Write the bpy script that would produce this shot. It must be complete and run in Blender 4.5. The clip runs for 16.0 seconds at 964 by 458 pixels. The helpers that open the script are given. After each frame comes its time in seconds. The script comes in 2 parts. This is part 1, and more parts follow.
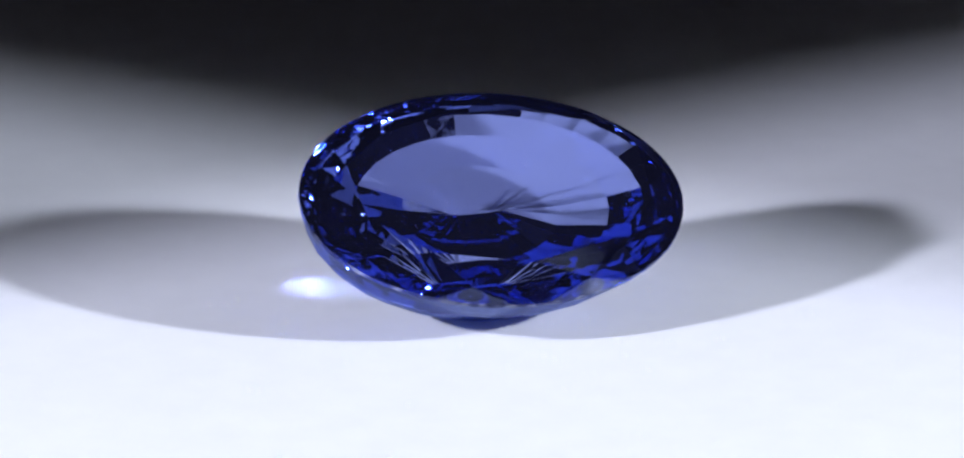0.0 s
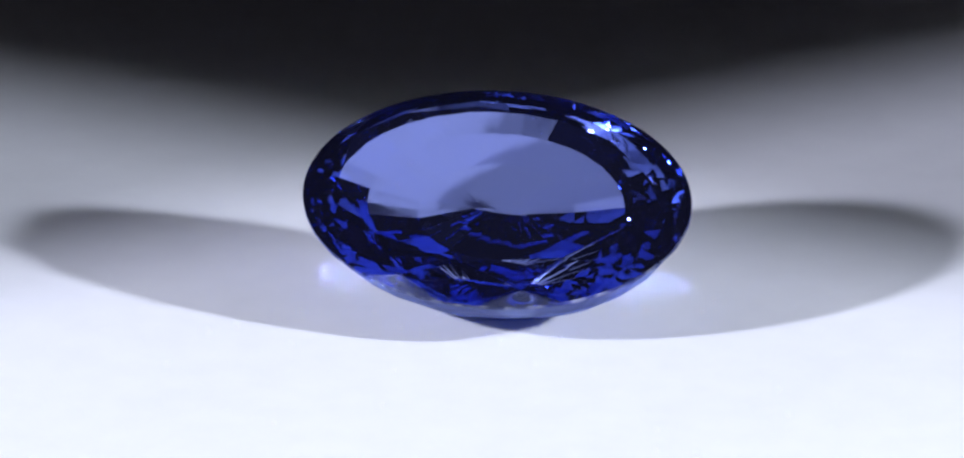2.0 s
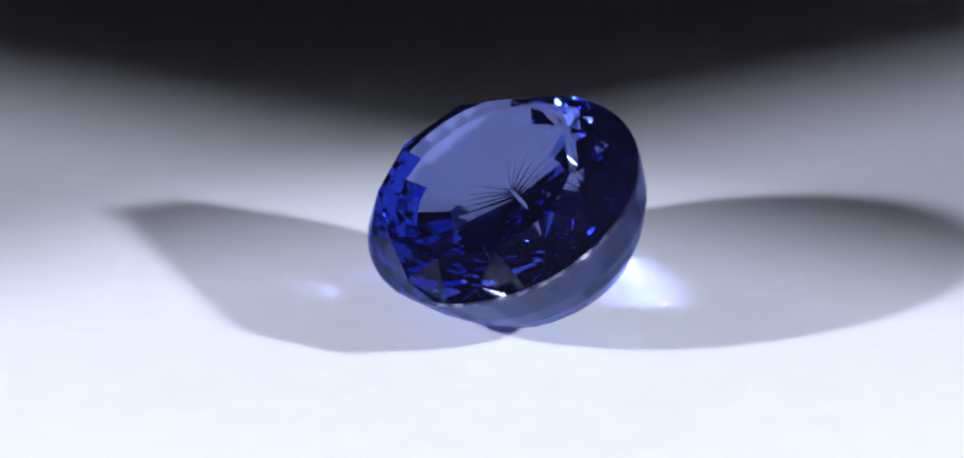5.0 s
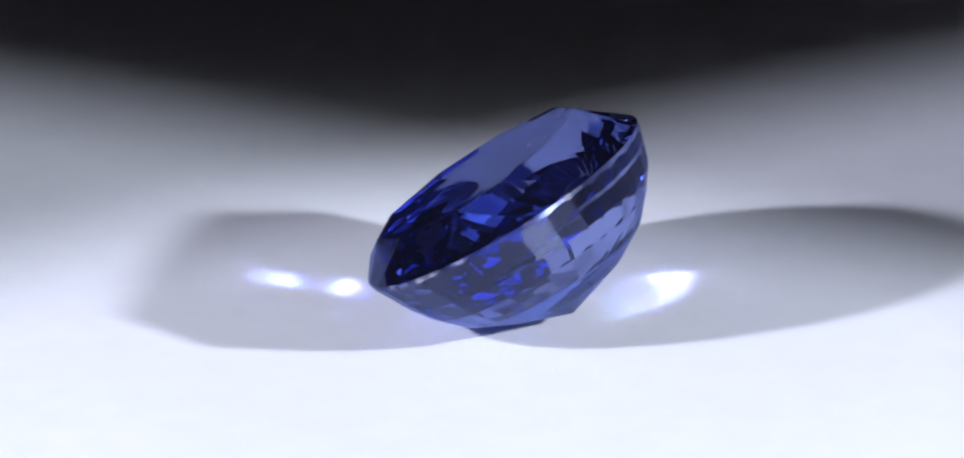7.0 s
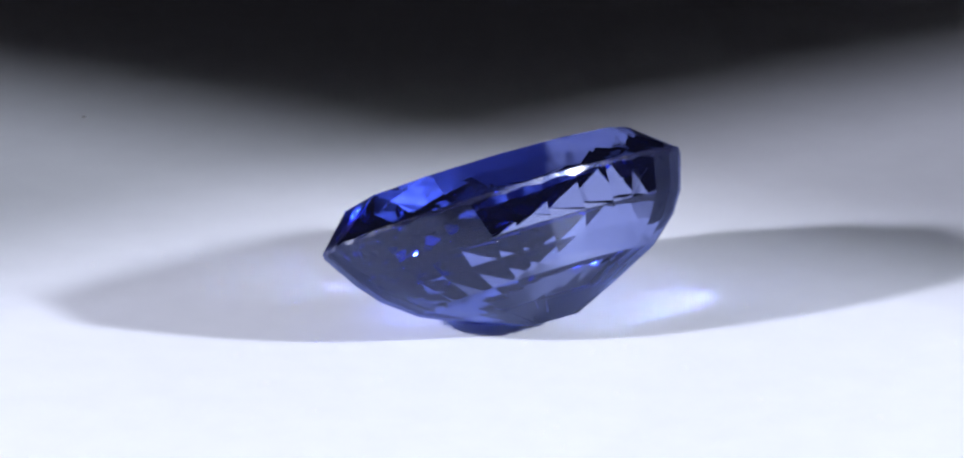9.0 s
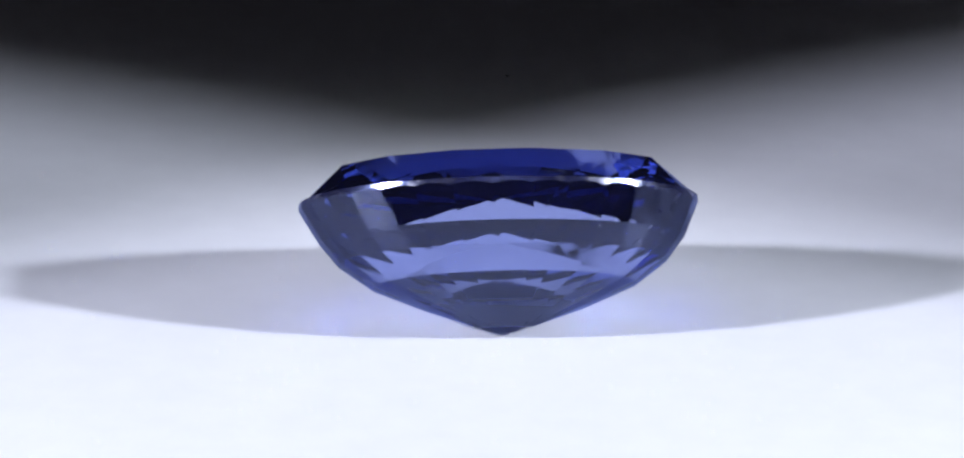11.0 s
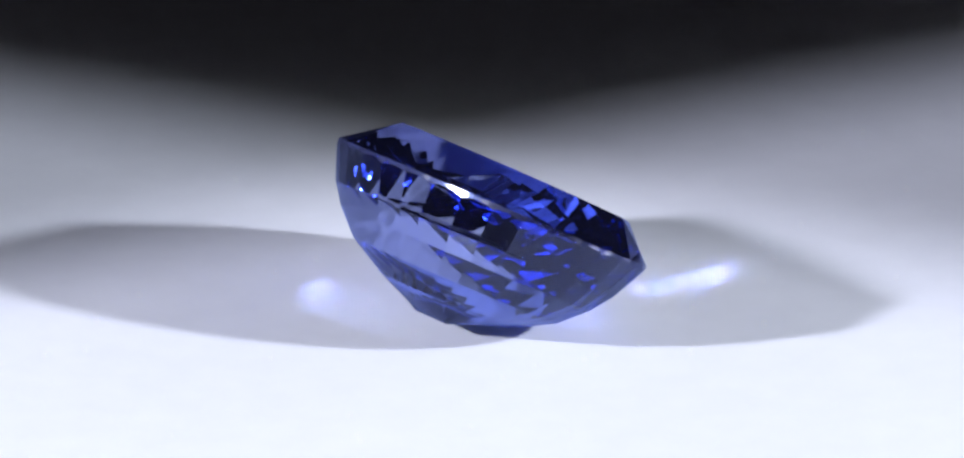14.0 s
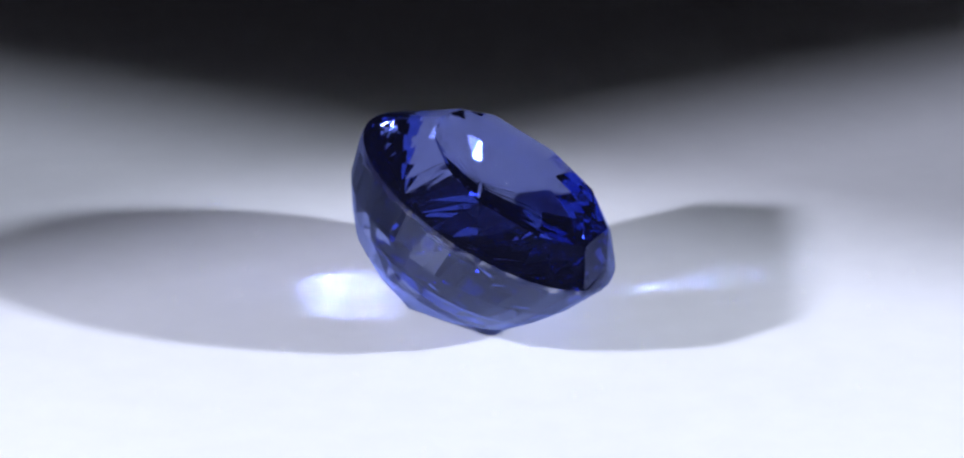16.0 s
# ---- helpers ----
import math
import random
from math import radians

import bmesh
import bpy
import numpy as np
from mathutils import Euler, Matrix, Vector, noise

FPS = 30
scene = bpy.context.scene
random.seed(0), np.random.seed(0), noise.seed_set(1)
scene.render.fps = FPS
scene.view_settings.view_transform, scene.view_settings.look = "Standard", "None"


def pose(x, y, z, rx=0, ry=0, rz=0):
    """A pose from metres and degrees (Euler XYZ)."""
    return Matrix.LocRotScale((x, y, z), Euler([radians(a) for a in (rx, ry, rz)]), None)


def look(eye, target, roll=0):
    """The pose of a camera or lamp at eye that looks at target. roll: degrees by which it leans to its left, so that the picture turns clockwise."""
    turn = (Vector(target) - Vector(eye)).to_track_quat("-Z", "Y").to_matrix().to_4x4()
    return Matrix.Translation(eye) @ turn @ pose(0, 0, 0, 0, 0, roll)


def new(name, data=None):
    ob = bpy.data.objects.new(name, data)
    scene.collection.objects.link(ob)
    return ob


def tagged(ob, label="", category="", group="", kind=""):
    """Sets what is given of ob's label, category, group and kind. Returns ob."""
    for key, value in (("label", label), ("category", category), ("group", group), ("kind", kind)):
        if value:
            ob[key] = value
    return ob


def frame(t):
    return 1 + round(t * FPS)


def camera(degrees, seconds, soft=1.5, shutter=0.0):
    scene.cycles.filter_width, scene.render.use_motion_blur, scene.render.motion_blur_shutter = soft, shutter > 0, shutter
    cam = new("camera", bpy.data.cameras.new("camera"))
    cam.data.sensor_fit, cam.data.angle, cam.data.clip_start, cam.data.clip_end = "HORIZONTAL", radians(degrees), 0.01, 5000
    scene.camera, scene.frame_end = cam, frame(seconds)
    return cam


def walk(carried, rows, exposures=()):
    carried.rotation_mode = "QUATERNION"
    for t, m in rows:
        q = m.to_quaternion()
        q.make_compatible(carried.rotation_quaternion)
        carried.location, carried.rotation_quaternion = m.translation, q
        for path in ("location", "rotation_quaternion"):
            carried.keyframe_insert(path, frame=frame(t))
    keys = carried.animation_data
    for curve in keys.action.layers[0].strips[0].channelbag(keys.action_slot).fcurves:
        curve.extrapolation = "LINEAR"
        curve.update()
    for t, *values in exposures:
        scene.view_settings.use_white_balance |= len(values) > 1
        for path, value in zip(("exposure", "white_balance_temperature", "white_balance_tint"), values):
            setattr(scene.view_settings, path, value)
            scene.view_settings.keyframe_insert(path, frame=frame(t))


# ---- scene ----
MM = 0.001

# ---- camera: a macro lens that stands still ----
cam = camera(6.85, 16.0, soft=2.2)
EYE = pose(-0.355 * MM, -189.58 * MM, 68.43 * MM, 90 - 19.247, 0, 0)
walk(cam, [(0.0, EYE), (16.0, EYE)], exposures=[(0.0, 0.0), (16.0, 0.0)])

# ---- the turn of the plate, degrees clockwise a second, and the tilt at which the stone lies on it ----
SPEED, START = 18.255, 23.1
TILT, SWING = 29.12, -4.56
SECONDS = [0.5 * i for i in range(33)]

# ---- light: a dark room, two small spot lamps low on both sides ----
scene.cycles.sample_clamp_indirect = 0.0
scene.cycles.blur_glossy = 0.0
world = bpy.data.worlds.new("dark_room")
scene.world = world
world.use_nodes = True
world.node_tree.nodes["Background"].inputs["Color"].default_value = (0.84, 0.80, 1.0, 1)
world.node_tree.nodes["Background"].inputs["Strength"].default_value = 0.021

LAMPS = []  # side, eye, target, and the line on the plate at which the added flag cuts the beam
for side, azimuth, lift, reach, aim, cone, power, colour, line in (
        (1, 23.8, 25, 150, (0, -3), 25, 1.20, (0.868, 0.92, 1.13), ((11.6, 3.9), (-13.6, 17.5))),
        (-1, 28.5, 26, 150, (0, -3), 25, 1.16, (0.872, 0.90, 1.145), ((-11.8, 4.3), (13.0, 19.3)))):
    a, l = radians(azimuth), radians(lift)
    eye = Vector((side * reach * math.cos(l) * math.cos(a), -reach * math.cos(l) * math.sin(a), reach * math.sin(l))) * MM
    target = Vector((aim[0], aim[1], 0)) * MM
    data = bpy.data.lights.new("spot", "SPOT")
    data.energy, data.color = power, colour
    data.spot_size, data.spot_blend = radians(cone), 0.8
    data.shadow_soft_size = 4.6 * MM
    lamp = new("spot", data)
    lamp.matrix_world = look(eye, target)
    LAMPS.append((side, eye, target, [Vector((x, y, 0)) * MM for x, y in line]))


# ---- materials ----
def material(name):
    mat = bpy.data.materials.new(name)
    mat.use_nodes = True
    return mat, mat.node_tree.nodes, mat.node_tree.links, mat.node_tree.nodes["Principled BSDF"]


def textured(name, low, high, scale, rough, bump=0.0, depth=0.0001, metallic=0.0, specular=0.5):
    """Two noises, coarse and fine, mix two tints and lift the surface a little."""
    mat, nodes, links, bsdf = material(name)
    place = nodes.new("ShaderNodeTexCoord")
    coarse, fine = nodes.new("ShaderNodeTexNoise"), nodes.new("ShaderNodeTexNoise")
    for tex, k in ((coarse, 1), (fine, 14)):
        tex.inputs["Scale"].default_value = scale * k
        tex.inputs["Detail"].default_value = 4
        links.new(place.outputs["Object"], tex.inputs["Vector"])
    both = nodes.new("ShaderNodeMath")
    both.operation = "ADD"
    both.use_clamp = False
    links.new(coarse.outputs["Fac"], both.inputs[0])
    links.new(fine.outputs["Fac"], both.inputs[1])
    ramp = nodes.new("ShaderNodeMapRange")
    ramp.inputs["From Min"].default_value, ramp.inputs["From Max"].default_value = 0.7, 1.3
    links.new(both.outputs[0], ramp.inputs["Value"])
    mix = nodes.new("ShaderNodeMix")
    mix.data_type = "RGBA"
    mix.inputs["A"].default_value, mix.inputs["B"].default_value = (*low, 1), (*high, 1)
    links.new(ramp.outputs["Result"], mix.inputs["Factor"])
    links.new(mix.outputs["Result"], bsdf.inputs["Base Color"])
    bsdf.inputs["Roughness"].default_value = rough
    bsdf.inputs["Metallic"].default_value = metallic
    bsdf.inputs["Specular IOR Level"].default_value = specular
    if bump:
        lift = nodes.new("ShaderNodeBump")
        lift.inputs["Strength"].default_value, lift.inputs["Distance"].default_value = bump, depth
        links.new(fine.outputs["Fac"], lift.inputs["Height"])
        links.new(lift.outputs["Normal"], bsdf.inputs["Normal"])
    return mat


def gem_material(name, rough=0.0, haze=0.016, waviness=0.025, shine=0.012, worn=False, outer=(0.53, 0.58, 0.84), inner=(0.36, 0.44, 0.83)):
    """Blue stone: every crossing, and more so every inner reflection, takes some light away; a little diffuse blue
    lifts the dark facets.
    """
    mat, nodes, links, bsdf = material(name)
    nodes.remove(bsdf)
    clear, mirror, part_by = nodes.new("ShaderNodeBsdfRefraction"), nodes.new("ShaderNodeBsdfGlossy"), nodes.new("ShaderNodeFresnel")
    glass, dark_lift, mix = nodes.new("ShaderNodeMixShader"), nodes.new("ShaderNodeBsdfDiffuse"), nodes.new("ShaderNodeMixShader")
    clear.inputs["Color"].default_value, mirror.inputs["Color"].default_value = (*outer, 1), (*inner, 1)
    clear.inputs["IOR"].default_value = part_by.inputs["IOR"].default_value = 1.77
    clear.inputs["Roughness"].default_value = mirror.inputs["Roughness"].default_value = rough
    # haze put into the colour: faint diffuse blue keeps dark facets from going black
    dark_lift.inputs["Color"].default_value = (0.18, 0.19, 0.52, 1)
    mix.inputs["Fac"].default_value = haze
    links.new(part_by.outputs[0], glass.inputs["Fac"])
    links.new(clear.outputs[0], glass.inputs[1])
    links.new(mirror.outputs[0], glass.inputs[2])
    polish, skin = nodes.new("ShaderNodeBsdfGlossy"), nodes.new("ShaderNodeMixShader")
    polish.inputs["Color"].default_value = (0.95, 0.95, 0.95, 1)
    polish.inputs["Roughness"].default_value = rough
    skin.inputs["Fac"].default_value = shine
    if worn:  # polished only here and there along the rim
        where, spots, gloss = nodes.new("ShaderNodeTexCoord"), nodes.new("ShaderNodeTexNoise"), nodes.new("ShaderNodeMapRange")
        spots.inputs["Scale"].default_value, spots.inputs["Detail"].default_value = 2600, 4
        gloss.inputs["From Min"].default_value, gloss.inputs["From Max"].default_value = 0.48, 0.68
        gloss.inputs["To Max"].default_value = 2.2 * shine
        links.new(where.outputs["Object"], spots.inputs["Vector"])
        links.new(spots.outputs["Fac"], gloss.inputs["Value"])
        links.new(gloss.outputs["Result"], skin.inputs["Fac"])
    # polished facets are never quite flat
    place, wave = nodes.new("ShaderNodeTexCoord"), nodes.new("ShaderNodeTexNoise")
    wave.inputs["Scale"].default_value, wave.inputs["Detail"].default_value = 900, 2
    links.new(place.outputs["Object"], wave.inputs["Vector"])
    offset, sized, bent = nodes.new("ShaderNodeVectorMath"), nodes.new("ShaderNodeVectorMath"), nodes.new("ShaderNodeVectorMath")
    offset.operation, sized.operation, bent.operation = "SUBTRACT", "SCALE", "ADD"
    offset.inputs[1].default_value = (0.5, 0.5, 0.5)
    sized.inputs["Scale"].default_value = waviness
    flat = nodes.new("ShaderNodeNewGeometry")
    links.new(wave.outputs["Color"], offset.inputs[0])
    links.new(offset.outputs[0], sized.inputs[0])
    links.new(flat.outputs["Normal"], bent.inputs[0])
    links.new(sized.outputs[0], bent.inputs[1])
    for shader in (clear, mirror, part_by, polish):
        links.new(bent.outputs[0], shader.inputs["Normal"])
    links.new(glass.outputs[0], skin.inputs[1])
    links.new(polish.outputs[0], skin.inputs[2])
    links.new(skin.outputs[0], mix.inputs[1])
    links.new(dark_lift.outputs[0], mix.inputs[2])
    links.new(mix.outputs[0], nodes["Material Output"].inputs["Surface"])
    return mat


def glowing(name, colour, strength):
    mat, nodes, links, bsdf = material(name)
    bsdf.inputs["Base Color"].default_value = (0.8, 0.8, 0.8, 1)
    bsdf.inputs["Emission Color"].default_value = (*colour, 1)
    bsdf.inputs["Emission Strength"].default_value = strength
    return mat


PLATE = textured("white_acrylic", (0.78, 0.79, 0.80), (0.82, 0.83, 0.84), 60, 0.42, 0.02, 0.00002, specular=0.3)
RIM = textured("grey_plastic", (0.25, 0.25, 0.26), (0.30, 0.30, 0.31), 90, 0.5, 0.1)
DESK = textured("dark_desk", (0.02, 0.02, 0.022), (0.035, 0.034, 0.035), 20, 0.55, 0.2)
CLOTH = textured("black_cloth", (0.012, 0.012, 0.014), (0.02, 0.02, 0.022), 40, 0.9, 0.5, 0.0004)
BLACK = textured("black_metal", (0.02, 0.02, 0.02), (0.035, 0.035, 0.036), 120, 0.4, 0.1, metallic=0.6)
DUST = textured("dust", (0.22, 0.21, 0.20), (0.38, 0.36, 0.34), 4000, 0.9)
SAPPHIRE = gem_material("blue_sapphire")
# paler copy of the stone: light through the thin rim put into the tint
LIT_RIM = gem_material("sapphire_lit_rim", outer=(0.64, 0.68, 0.88))
GIRDLE = gem_material("ground_sapphire", 0.22, 0.05, shine=0.16, worn=True)
REFLECTOR = glowing("lamp_reflector", (0.84, 0.90, 1.0), 3.0)
CORE = glowing("lamp_core", (0.88, 0.93, 1.0), 38.0)


# ---- building helpers ----
def part(name, bm, mat, parent=None, label="", smooth=False):
    """Links a bmesh as one mesh object, under a thing or a part if one is given."""
    bmesh.ops.recalc_face_normals(bm, faces=bm.faces)
    me = bpy.data.meshes.new(name)
    bm.to_mesh(me)
    bm.free()
    if smooth:
        for f in me.polygons:
            f.use_smooth = True
    me.materials.append(mat)
    ob = new(name, me)
    ob.parent = parent
    return tagged(ob, label)


def box(x0, y0, z0, x1, y1, z1, bevel=0.0):
    bm = bmesh.new()
    bmesh.ops.create_cube(bm, size=1)
    for v in bm.verts:
        v.co = Vector(((x0 + x1) / 2 + v.co.x * (x1 - x0), (y0 + y1) / 2 + v.co.y * (y1 - y0), (z0 + z1) / 2 + v.co.z * (z1 - z0)))
    if bevel:
        bmesh.ops.bevel(bm, geom=bm.edges[:], offset=bevel, segments=2, affect="EDGES", profile=0.6)
    return bm


def lathe(profile, n=64, m=None):
    """A turned body from (radius, height) pairs, closed at both ends."""
    bm = bmesh.new()
    rings = [[bm.verts.new((r * math.cos(2 * math.pi * i / n), r * math.sin(2 * math.pi * i / n), z)) for i in range(n)] for r, z in profile]
    for a, b in zip(rings, rings[1:]):
        for i in range(n):
            bm.faces.new((a[i], a[(i + 1) % n], b[(i + 1) % n], b[i]))
    bm.faces.new(rings[0][::-1])
    bm.faces.new(rings[-1])
    if m is not None:
        bmesh.ops.transform(bm, matrix=m, verts=bm.verts)
    return bm


def tube(points, radius, n=12):
    """A round hose along a row of points."""
    bm = bmesh.new()
    rings = []
    for i, p in enumerate(points):
        way = (points[min(i + 1, len(points) - 1)] - points[max(i - 1, 0)]).to_track_quat("Z", "Y").to_matrix()
        r = radius * (1.0 if i % 2 else 0.9)
        rings.append([bm.verts.new(p + way @ Vector((r * math.cos(2 * math.pi * k / n), r * math.sin(2 * math.pi * k / n), 0))) for k in range(n)])
    for a, b in zip(rings, rings[1:]):
        for k in range(n):
            bm.faces.new((a[k], a[(k + 1) % n], b[(k + 1) % n], b[k]))
    bm.faces.new(rings[0][::-1])
    bm.faces.new(rings[-1])
    return bm


# ---- the setting: a desk inside a dark photo booth ----
def setting():
    half, top = 0.36, 0.42
    desk = -0.020
    t = 0.01
    tagged(part("floor", box(-half, -half, desk - 0.02, half, half, desk), DESK), "dark matt desk top under the turntable", "desk", kind="structure")
    for name, b in (("wall_north", (-half, half, desk - 0.02, half, half + t, top)), ("wall_south", (-half, -half - t, desk - 0.02, half, -half, top)),
                    ("wall_east", (half, -half - t, desk - 0.02, half + t, half + t, top)), ("wall_west", (-half - t, -half - t, desk - 0.02, -half, half + t, top))):
        tagged(part(name, box(*b), CLOTH), "black cloth wall of a photo booth", "wall", kind="structure")


def turntable():
    thing = tagged(new("turntable"), "round glossy white turntable plate with grey base", "turntable")
    r = 0.085
    part("plate", lathe([(r - 0.001, -0.005), (r, -0.0045), (r, -0.0008), (r - 0.0008, 0.0)], 160), PLATE, thing)
    part("base", lathe([(0.074, -0.020), (0.075, -0.019), (0.075, -0.0065), (0.073, -0.0052)], 120), RIM, thing, "grey plastic base")
    return thing


# ---- the stone: an oval mixed cut, brilliant crown over a stepped pavilion ----
LONG, SHORT = 4.97, 3.59
TABLE = (3.90, 2.52, 0.95)  # half axes and middle height of the table facet
SHIFT, SLOPE = -0.40, 0.030  # the table sits off the middle, towards the low side, and rises across
CORNERS = (-89, -51, -17, 23, 50, 77, 103, 130, 157, 196.5, 232)  # where the table's corners lie, degrees
STEPS = [(4.53, 3.22, -0.98), (4.12, 2.86, -1.51), (3.30, 2.38, -2.12), (2.02, 1.56, -2.67), (0.70, 0.05, -3.19)]
LEAN, CULET = (-0.15, 0.26), (-0.14, 0.46)  # by which the steps and the pavilion's keel lie off the middle
AROUND = 32  # facets to a step


def step_ring(x, y, z):
    """The corners of one step of the pavilion."""
    w = math.sqrt(-z / 3.22)
    turns = [2 * math.pi * (k + 0.22 * math.sin(2.4 * k) * math.cos(0.7 * k)) / AROUND for k in range(AROUND)]
    off = (LEAN[0] * w, LEAN[1] * w) if x > 1.0 else CULET
    return [(x * math.cos(a) + off[0], y * math.sin(a) + off[1], z) for a in turns]


def rim(k, n, r=1.0):
    a = 2 * math.pi * k / n
    return r * LONG * math.cos(a), r * SHORT * math.sin(a)


def stone():
    thing = tagged(new("sapphire"), "oval faceted blue sapphire lying tilted on the white plate", "gemstone")
    edge = 0.045  # half the girdle's height at the main facets
    share = 6    # rim points to each facet of the first step
    n = AROUND * share

    def level(p, q, s, x, y):
        """The height at x, y in the plane through p, q and s."""
        p, q, s = Vector(p), Vector(q), Vector(s)
        no = (q - p).cross(s - p)
        return p.z - (no.x * (x - p.x) + no.y * (y - p.y)) / no.z

    # corners of the table, and between them the star facets' tips close above the girdle
    count = len(CORNERS)
    inner, tips, at = [], [], []
    for c in CORNERS:
        y = SHIFT + TABLE[1] * math.sin(radians(c))
        wide = TABLE[0] * (1.07 if 0 < c < 180 else 1.0)  # fuller on the high side
        inner.append((wide * math.cos(radians(c)), y, TABLE[2] + SLOPE * y))
    for k in range(count):
        c, d = CORNERS[k], CORNERS[(k + 1) % count] + (360 if k == count - 1 else 0)
        m = radians((c + d) / 2)
        p = (Vector(inner[k]) + Vector(inner[(k + 1) % count])) / 2
        tip = Vector((0.945 * LONG * math.cos(m), 0.945 * SHORT * math.sin(m), 0.0))
        end = Vector((LONG * math.cos(m), SHORT * math.sin(m), edge))
        u = (tip - p).xy.length / (end - p).xy.length
        tip.z = p.z + (end.z - p.z) * u + (max(0.04, -0.08 - 0.265 * math.sin(m)) if m < 0 or m > math.pi else 0.03)
        tips.append(tuple(tip))
        at.append(((c % 360) / 360 * n, ((c + d) / 2 % 360) / 360 * n))
    at = [(round(g) % n, round(m) % n) for g, m in at]

    # upper edge of the girdle: it rises to each main facet and dips below each tip
    high = []
    for k, (g, m) in enumerate(at):
        z = level(inner[k], tips[k - 1], tips[k], *rim(g, n))
        high += [(g, max(0.05, min(0.11, z))), (m, edge)]
    high.sort()
    upper = []
    for i in range(n):
        after = next((j for j, (h, _) in enumerate(high) if h > i), 0)
        (h0, z0), (h1, z1) = high[after - 1], high[after]
        u = ((i - h0) % n) / ((h1 - h0) % n)
        upper.append((*rim(i, n), z0 + (z1 - z0) * u))
    # lower edge: where the facets of the first step cut the rim
    rows = [step_ring(*step) for step in STEPS]

    def facet_level(k, i):
        x, y = rim(i, n)
        mid = (*rim(k * share + share / 2, n), -edge)
        return level(rows[0][k % AROUND], rows[0][(k + 1) % AROUND], mid, x, y)

    lower = []
    for i in range(n):
        k, f = divmod(i, share)
        z = facet_level(k, i) if f else (facet_level(k, i) + facet_level(k - 1, i)) / 2
        lower.append((*rim(i, n), max(-0.45, min(-0.03, z))))

    bm = bmesh.new()
    bm.faces.new([bm.verts.new([c * MM for c in p]) for p in inner])
    part("table", bm, SAPPHIRE, thing, "flat polished table facet")

    def facets(name, polygons, label, mat=SAPPHIRE):
        bm = bmesh.new()
        for poly in polygons:
            bm.faces.new([bm.verts.new([c * MM for c in p]) for p in poly])
        bmesh.ops.remove_doubles(bm, verts=bm.verts, dist=1e-7)
        return part(name, bm, mat, thing, label)

    def arc(i, j):
        return [upper[(i + f) % n] for f in range((j - i) % n + 1)]

    stars, mains, halves = [], [], []
    for k, (g, m) in enumerate(at):
        j = (k + 1) % count
        stars.append([inner[k], tips[k], inner[j]])
        mains += [[inner[k], tips[k - 1], upper[g]], [inner[k], upper[g], tips[k]]]
        for run in (arc(g, m), arc(m, at[j][0])):
            halves += [[tips[k], p, q] for p, q in zip(run, run[1:])]
    for star in stars:
        facets("star_facet", [star], "")
    for k in range(count):
        facets("main_facet", mains[2 * k:2 * k + 2], "")
    facets("girdle_bevel", halves, "narrow facets above the girdle", LIT_RIM)
    facets("girdle", [[upper[i], upper[(i + 1) % n], lower[(i + 1) % n], lower[i]] for i in range(n)], "thin ground girdle", GIRDLE)

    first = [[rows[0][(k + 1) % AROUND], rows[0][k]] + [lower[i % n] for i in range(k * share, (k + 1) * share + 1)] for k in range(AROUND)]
    facets("pavilion_step", first, "tall upper step of the pavilion", LIT_RIM)
    for r0, r1 in zip(rows, rows[1:]):
        facets("pavilion_step", [[r0[k], r0[(k + 1) % AROUND], r1[(k + 1) % AROUND], r1[k]] for k in range(AROUND)], "")
    facets("keel", [rows[-1]], "narrow keel under the pavilion")
    for ob in thing.children:
        away = sum((f.normal.dot(f.center - Vector((0, 0, -0.001))) for f in ob.data.polygons))
        if away < 0:
            ob.data.flip_normals()
    return thing


def stone_pose(t):
    lie = pose(0, 0, 0, TILT, 0, 0) @ pose(0, 0, 0, 0, 0, SWING)
    low = min((lie @ Vector(p)).z for step in STEPS for p in step_ring(*step))
    return pose(0, 0, 0, 0, 0, START - SPEED * t) @ pose(-0.037 * MM, 0.190 * MM, (0.002 - low) * MM) @ lie


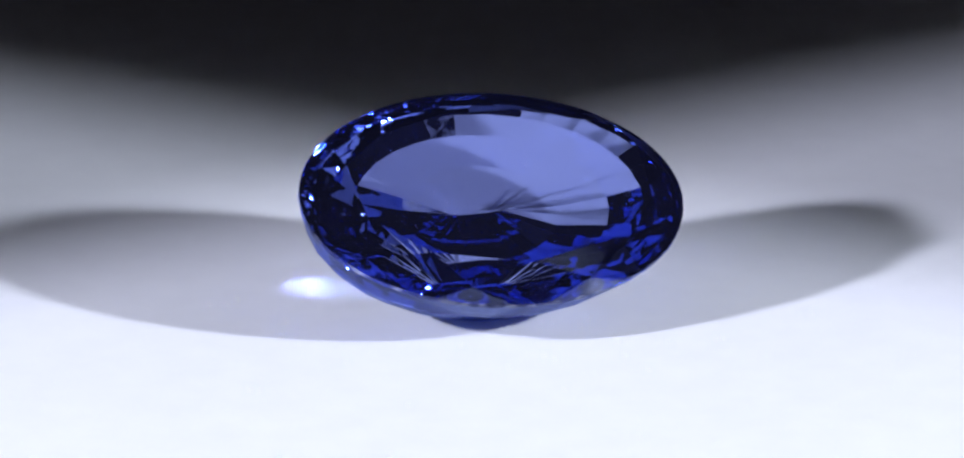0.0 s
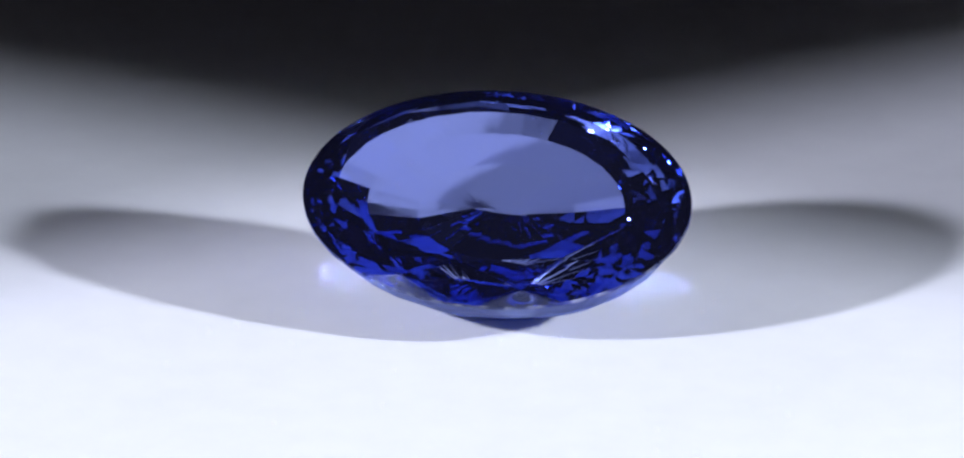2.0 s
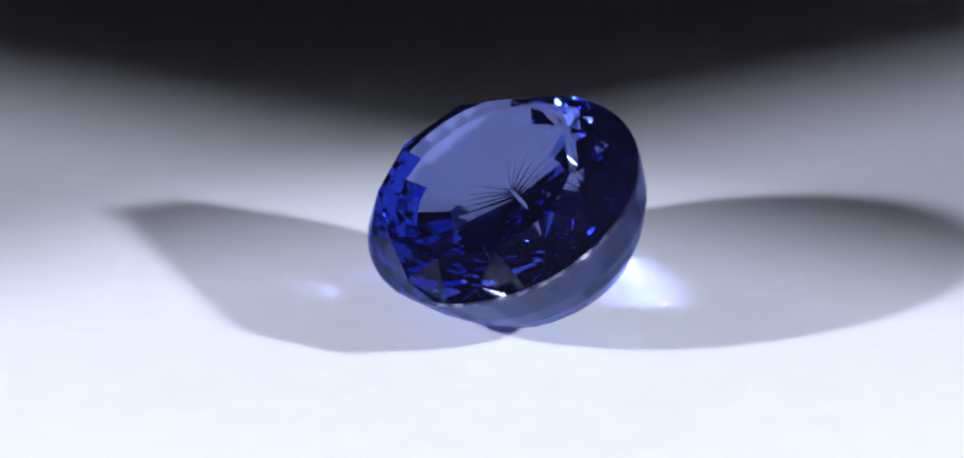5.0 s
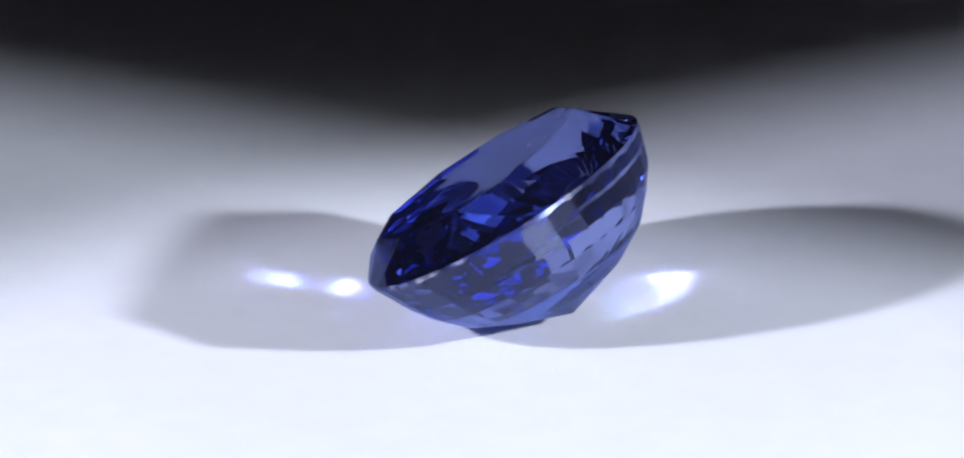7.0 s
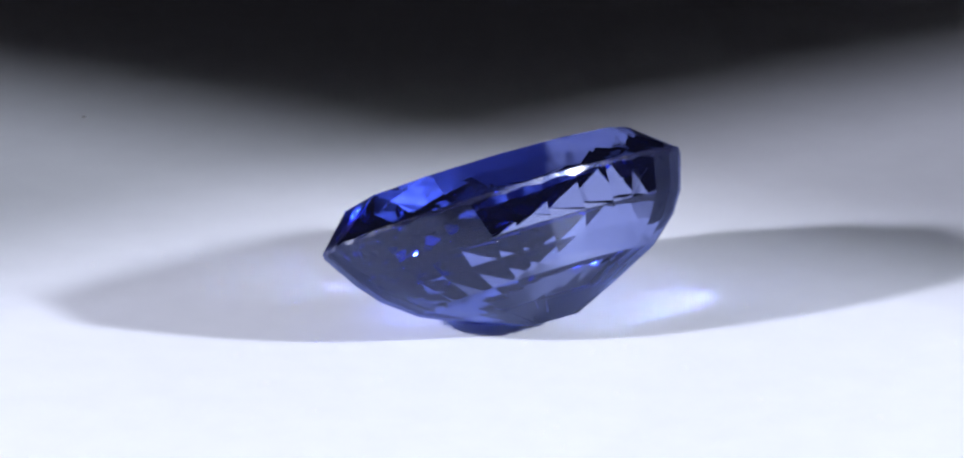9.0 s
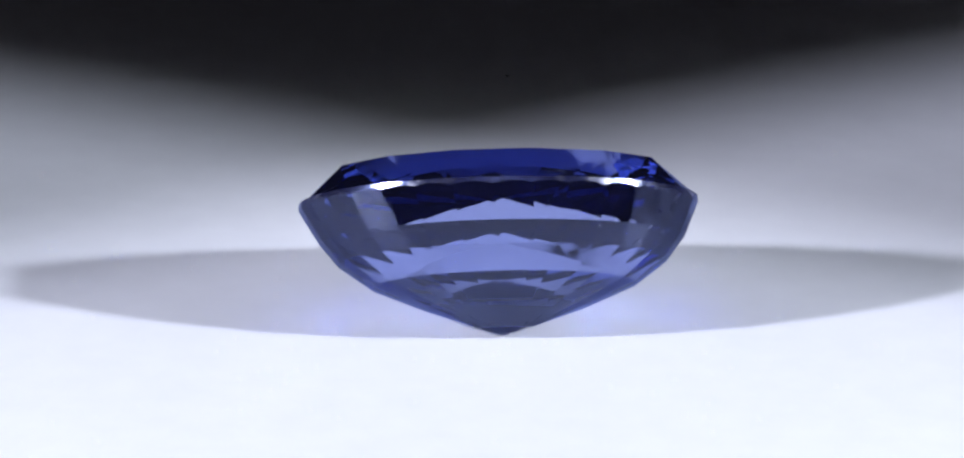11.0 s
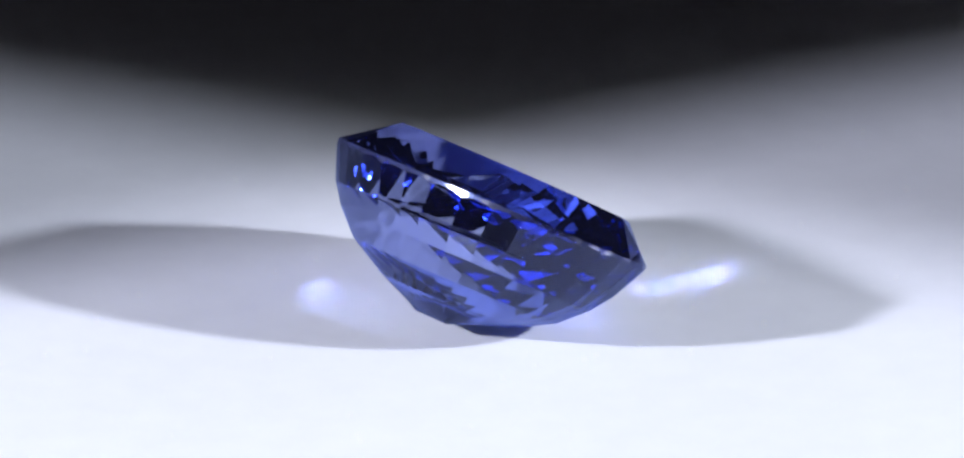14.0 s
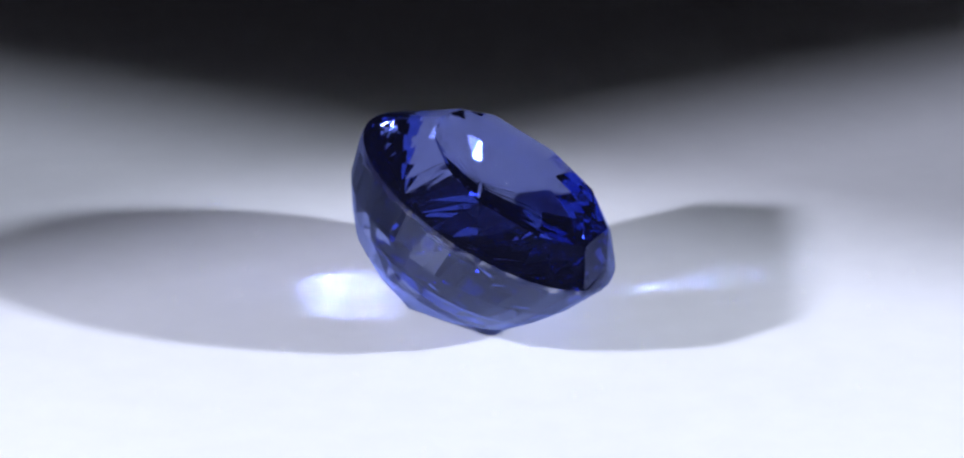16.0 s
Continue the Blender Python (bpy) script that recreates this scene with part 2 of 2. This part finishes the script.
# ---- lamps on bent necks ----
def gooseneck_lamp(side, eye, target, line):
    thing = tagged(new("gooseneck_lamp"), "small black gooseneck spot lamp beside the turntable", "lamp", group="lamps beside the turntable")
    foot = Vector((side * 0.270, -0.180, -0.020))
    thing.location = foot
    way = (eye - target).normalized()
    m = Matrix.Translation(-foot) @ Matrix.Translation(eye) @ way.to_track_quat("Z", "Y").to_matrix().to_4x4() @ Matrix.Scale(2.0, 4)
    shell = [(0.0098, -0.003), (0.0106, -0.003), (0.0108, -0.002), (0.0108, 0.004), (0.0115, 0.005), (0.0115, 0.030), (0.008, 0.038), (0.003, 0.040)]
    bore = [(0.003, 0.003), (0.0096, 0.0029), (0.0097, 0.0), (0.0098, -0.003)]
    head = part("head", lathe(bore + shell, 48, m), BLACK, thing)
    part("reflector", lathe([(0.0085, 0.0024), (0.0090, 0.0025), (0.0090, 0.0028)], 48, m), REFLECTOR, head, "softly lit lamp reflector")
    part("lamp_core", lathe([(0.0040, 0.0016), (0.0044, 0.0018), (0.0044, 0.0023)], 32, m), CORE, head, "bright white lamp core")
    # unseen plate added from the head's rim; its edge cuts the beam along line
    p, q = line
    mid, run = eye.lerp((p + q) / 2, 0.51), (q - p).normalized()
    out = run.cross(way).normalized()
    if out.y < 0:
        out = -out
    hinge = eye + out * 0.0222 + way * 0.005
    bm = bmesh.new()
    ring = []
    for lift in (0.0, 0.0006):
        ring.append([bm.verts.new(c - foot + out * lift) for c in (mid - run * 0.040, mid + run * 0.040, hinge + run * 0.018, hinge - run * 0.018)])
    bm.faces.new(ring[0][::-1])
    bm.faces.new(ring[1])
    for k in range(4):
        bm.faces.new((ring[0][k], ring[0][(k + 1) % 4], ring[1][(k + 1) % 4], ring[1][k]))
    part("barn_door", bm, BLACK, thing, "black metal plate added to cut the beam")
    start, end = eye + way * 0.0795 - foot, Vector((0, 0, 0.011))
    b, c = start + way * 0.05, end + Vector((0, 0, 0.10))
    pts = []
    for i in range(41):
        u = i / 40
        pts.append(start * (1 - u) ** 3 + b * 3 * u * (1 - u) ** 2 + c * 3 * u * u * (1 - u) + end * u ** 3)
    part("neck", tube(pts, 0.0035), BLACK, thing, "ribbed flexible neck")
    part("base", lathe([(0.024, 0.0), (0.025, 0.001), (0.025, 0.009), (0.022, 0.0115), (0.004, 0.012)], 64), BLACK, thing)
    return thing


# ---- dust on the plate ----
def dust_speck(r, azimuth, size):
    bm = bmesh.new()
    bmesh.ops.create_icosphere(bm, subdivisions=1, radius=size * MM)
    for v in bm.verts:
        v.co = Vector((v.co.x * 1.3, v.co.y, v.co.z * 0.6)) * (0.75 + 0.5 * noise.noise(v.co * 4000))
    low = min(v.co.z for v in bm.verts)
    a = radians(azimuth)
    for v in bm.verts:
        v.co += Vector((r * math.cos(a), r * math.sin(a), -low / MM)) * MM
    return tagged(part("dust_speck", bm, DUST), "tiny dark dust speck on the white plate", "dust", group="dust on the plate")


setting()
PLATE_THING = turntable()
STONE = stone()
for lamp_side, lamp_eye, lamp_target, lamp_line in LAMPS:
    gooseneck_lamp(lamp_side, lamp_eye, lamp_target, lamp_line)
SPECKS = [dust_speck(19.0, 289.8, 0.06)]


# ---- what moves: the plate turns and carries the stone and the dust ----
def motions():
    walk(STONE, [(t, stone_pose(t)) for t in SECONDS])
    for thing in [PLATE_THING] + SPECKS:
        walk(thing, [(t, pose(0, 0, 0, 0, 0, -SPEED * t)) for t in SECONDS])


motions()
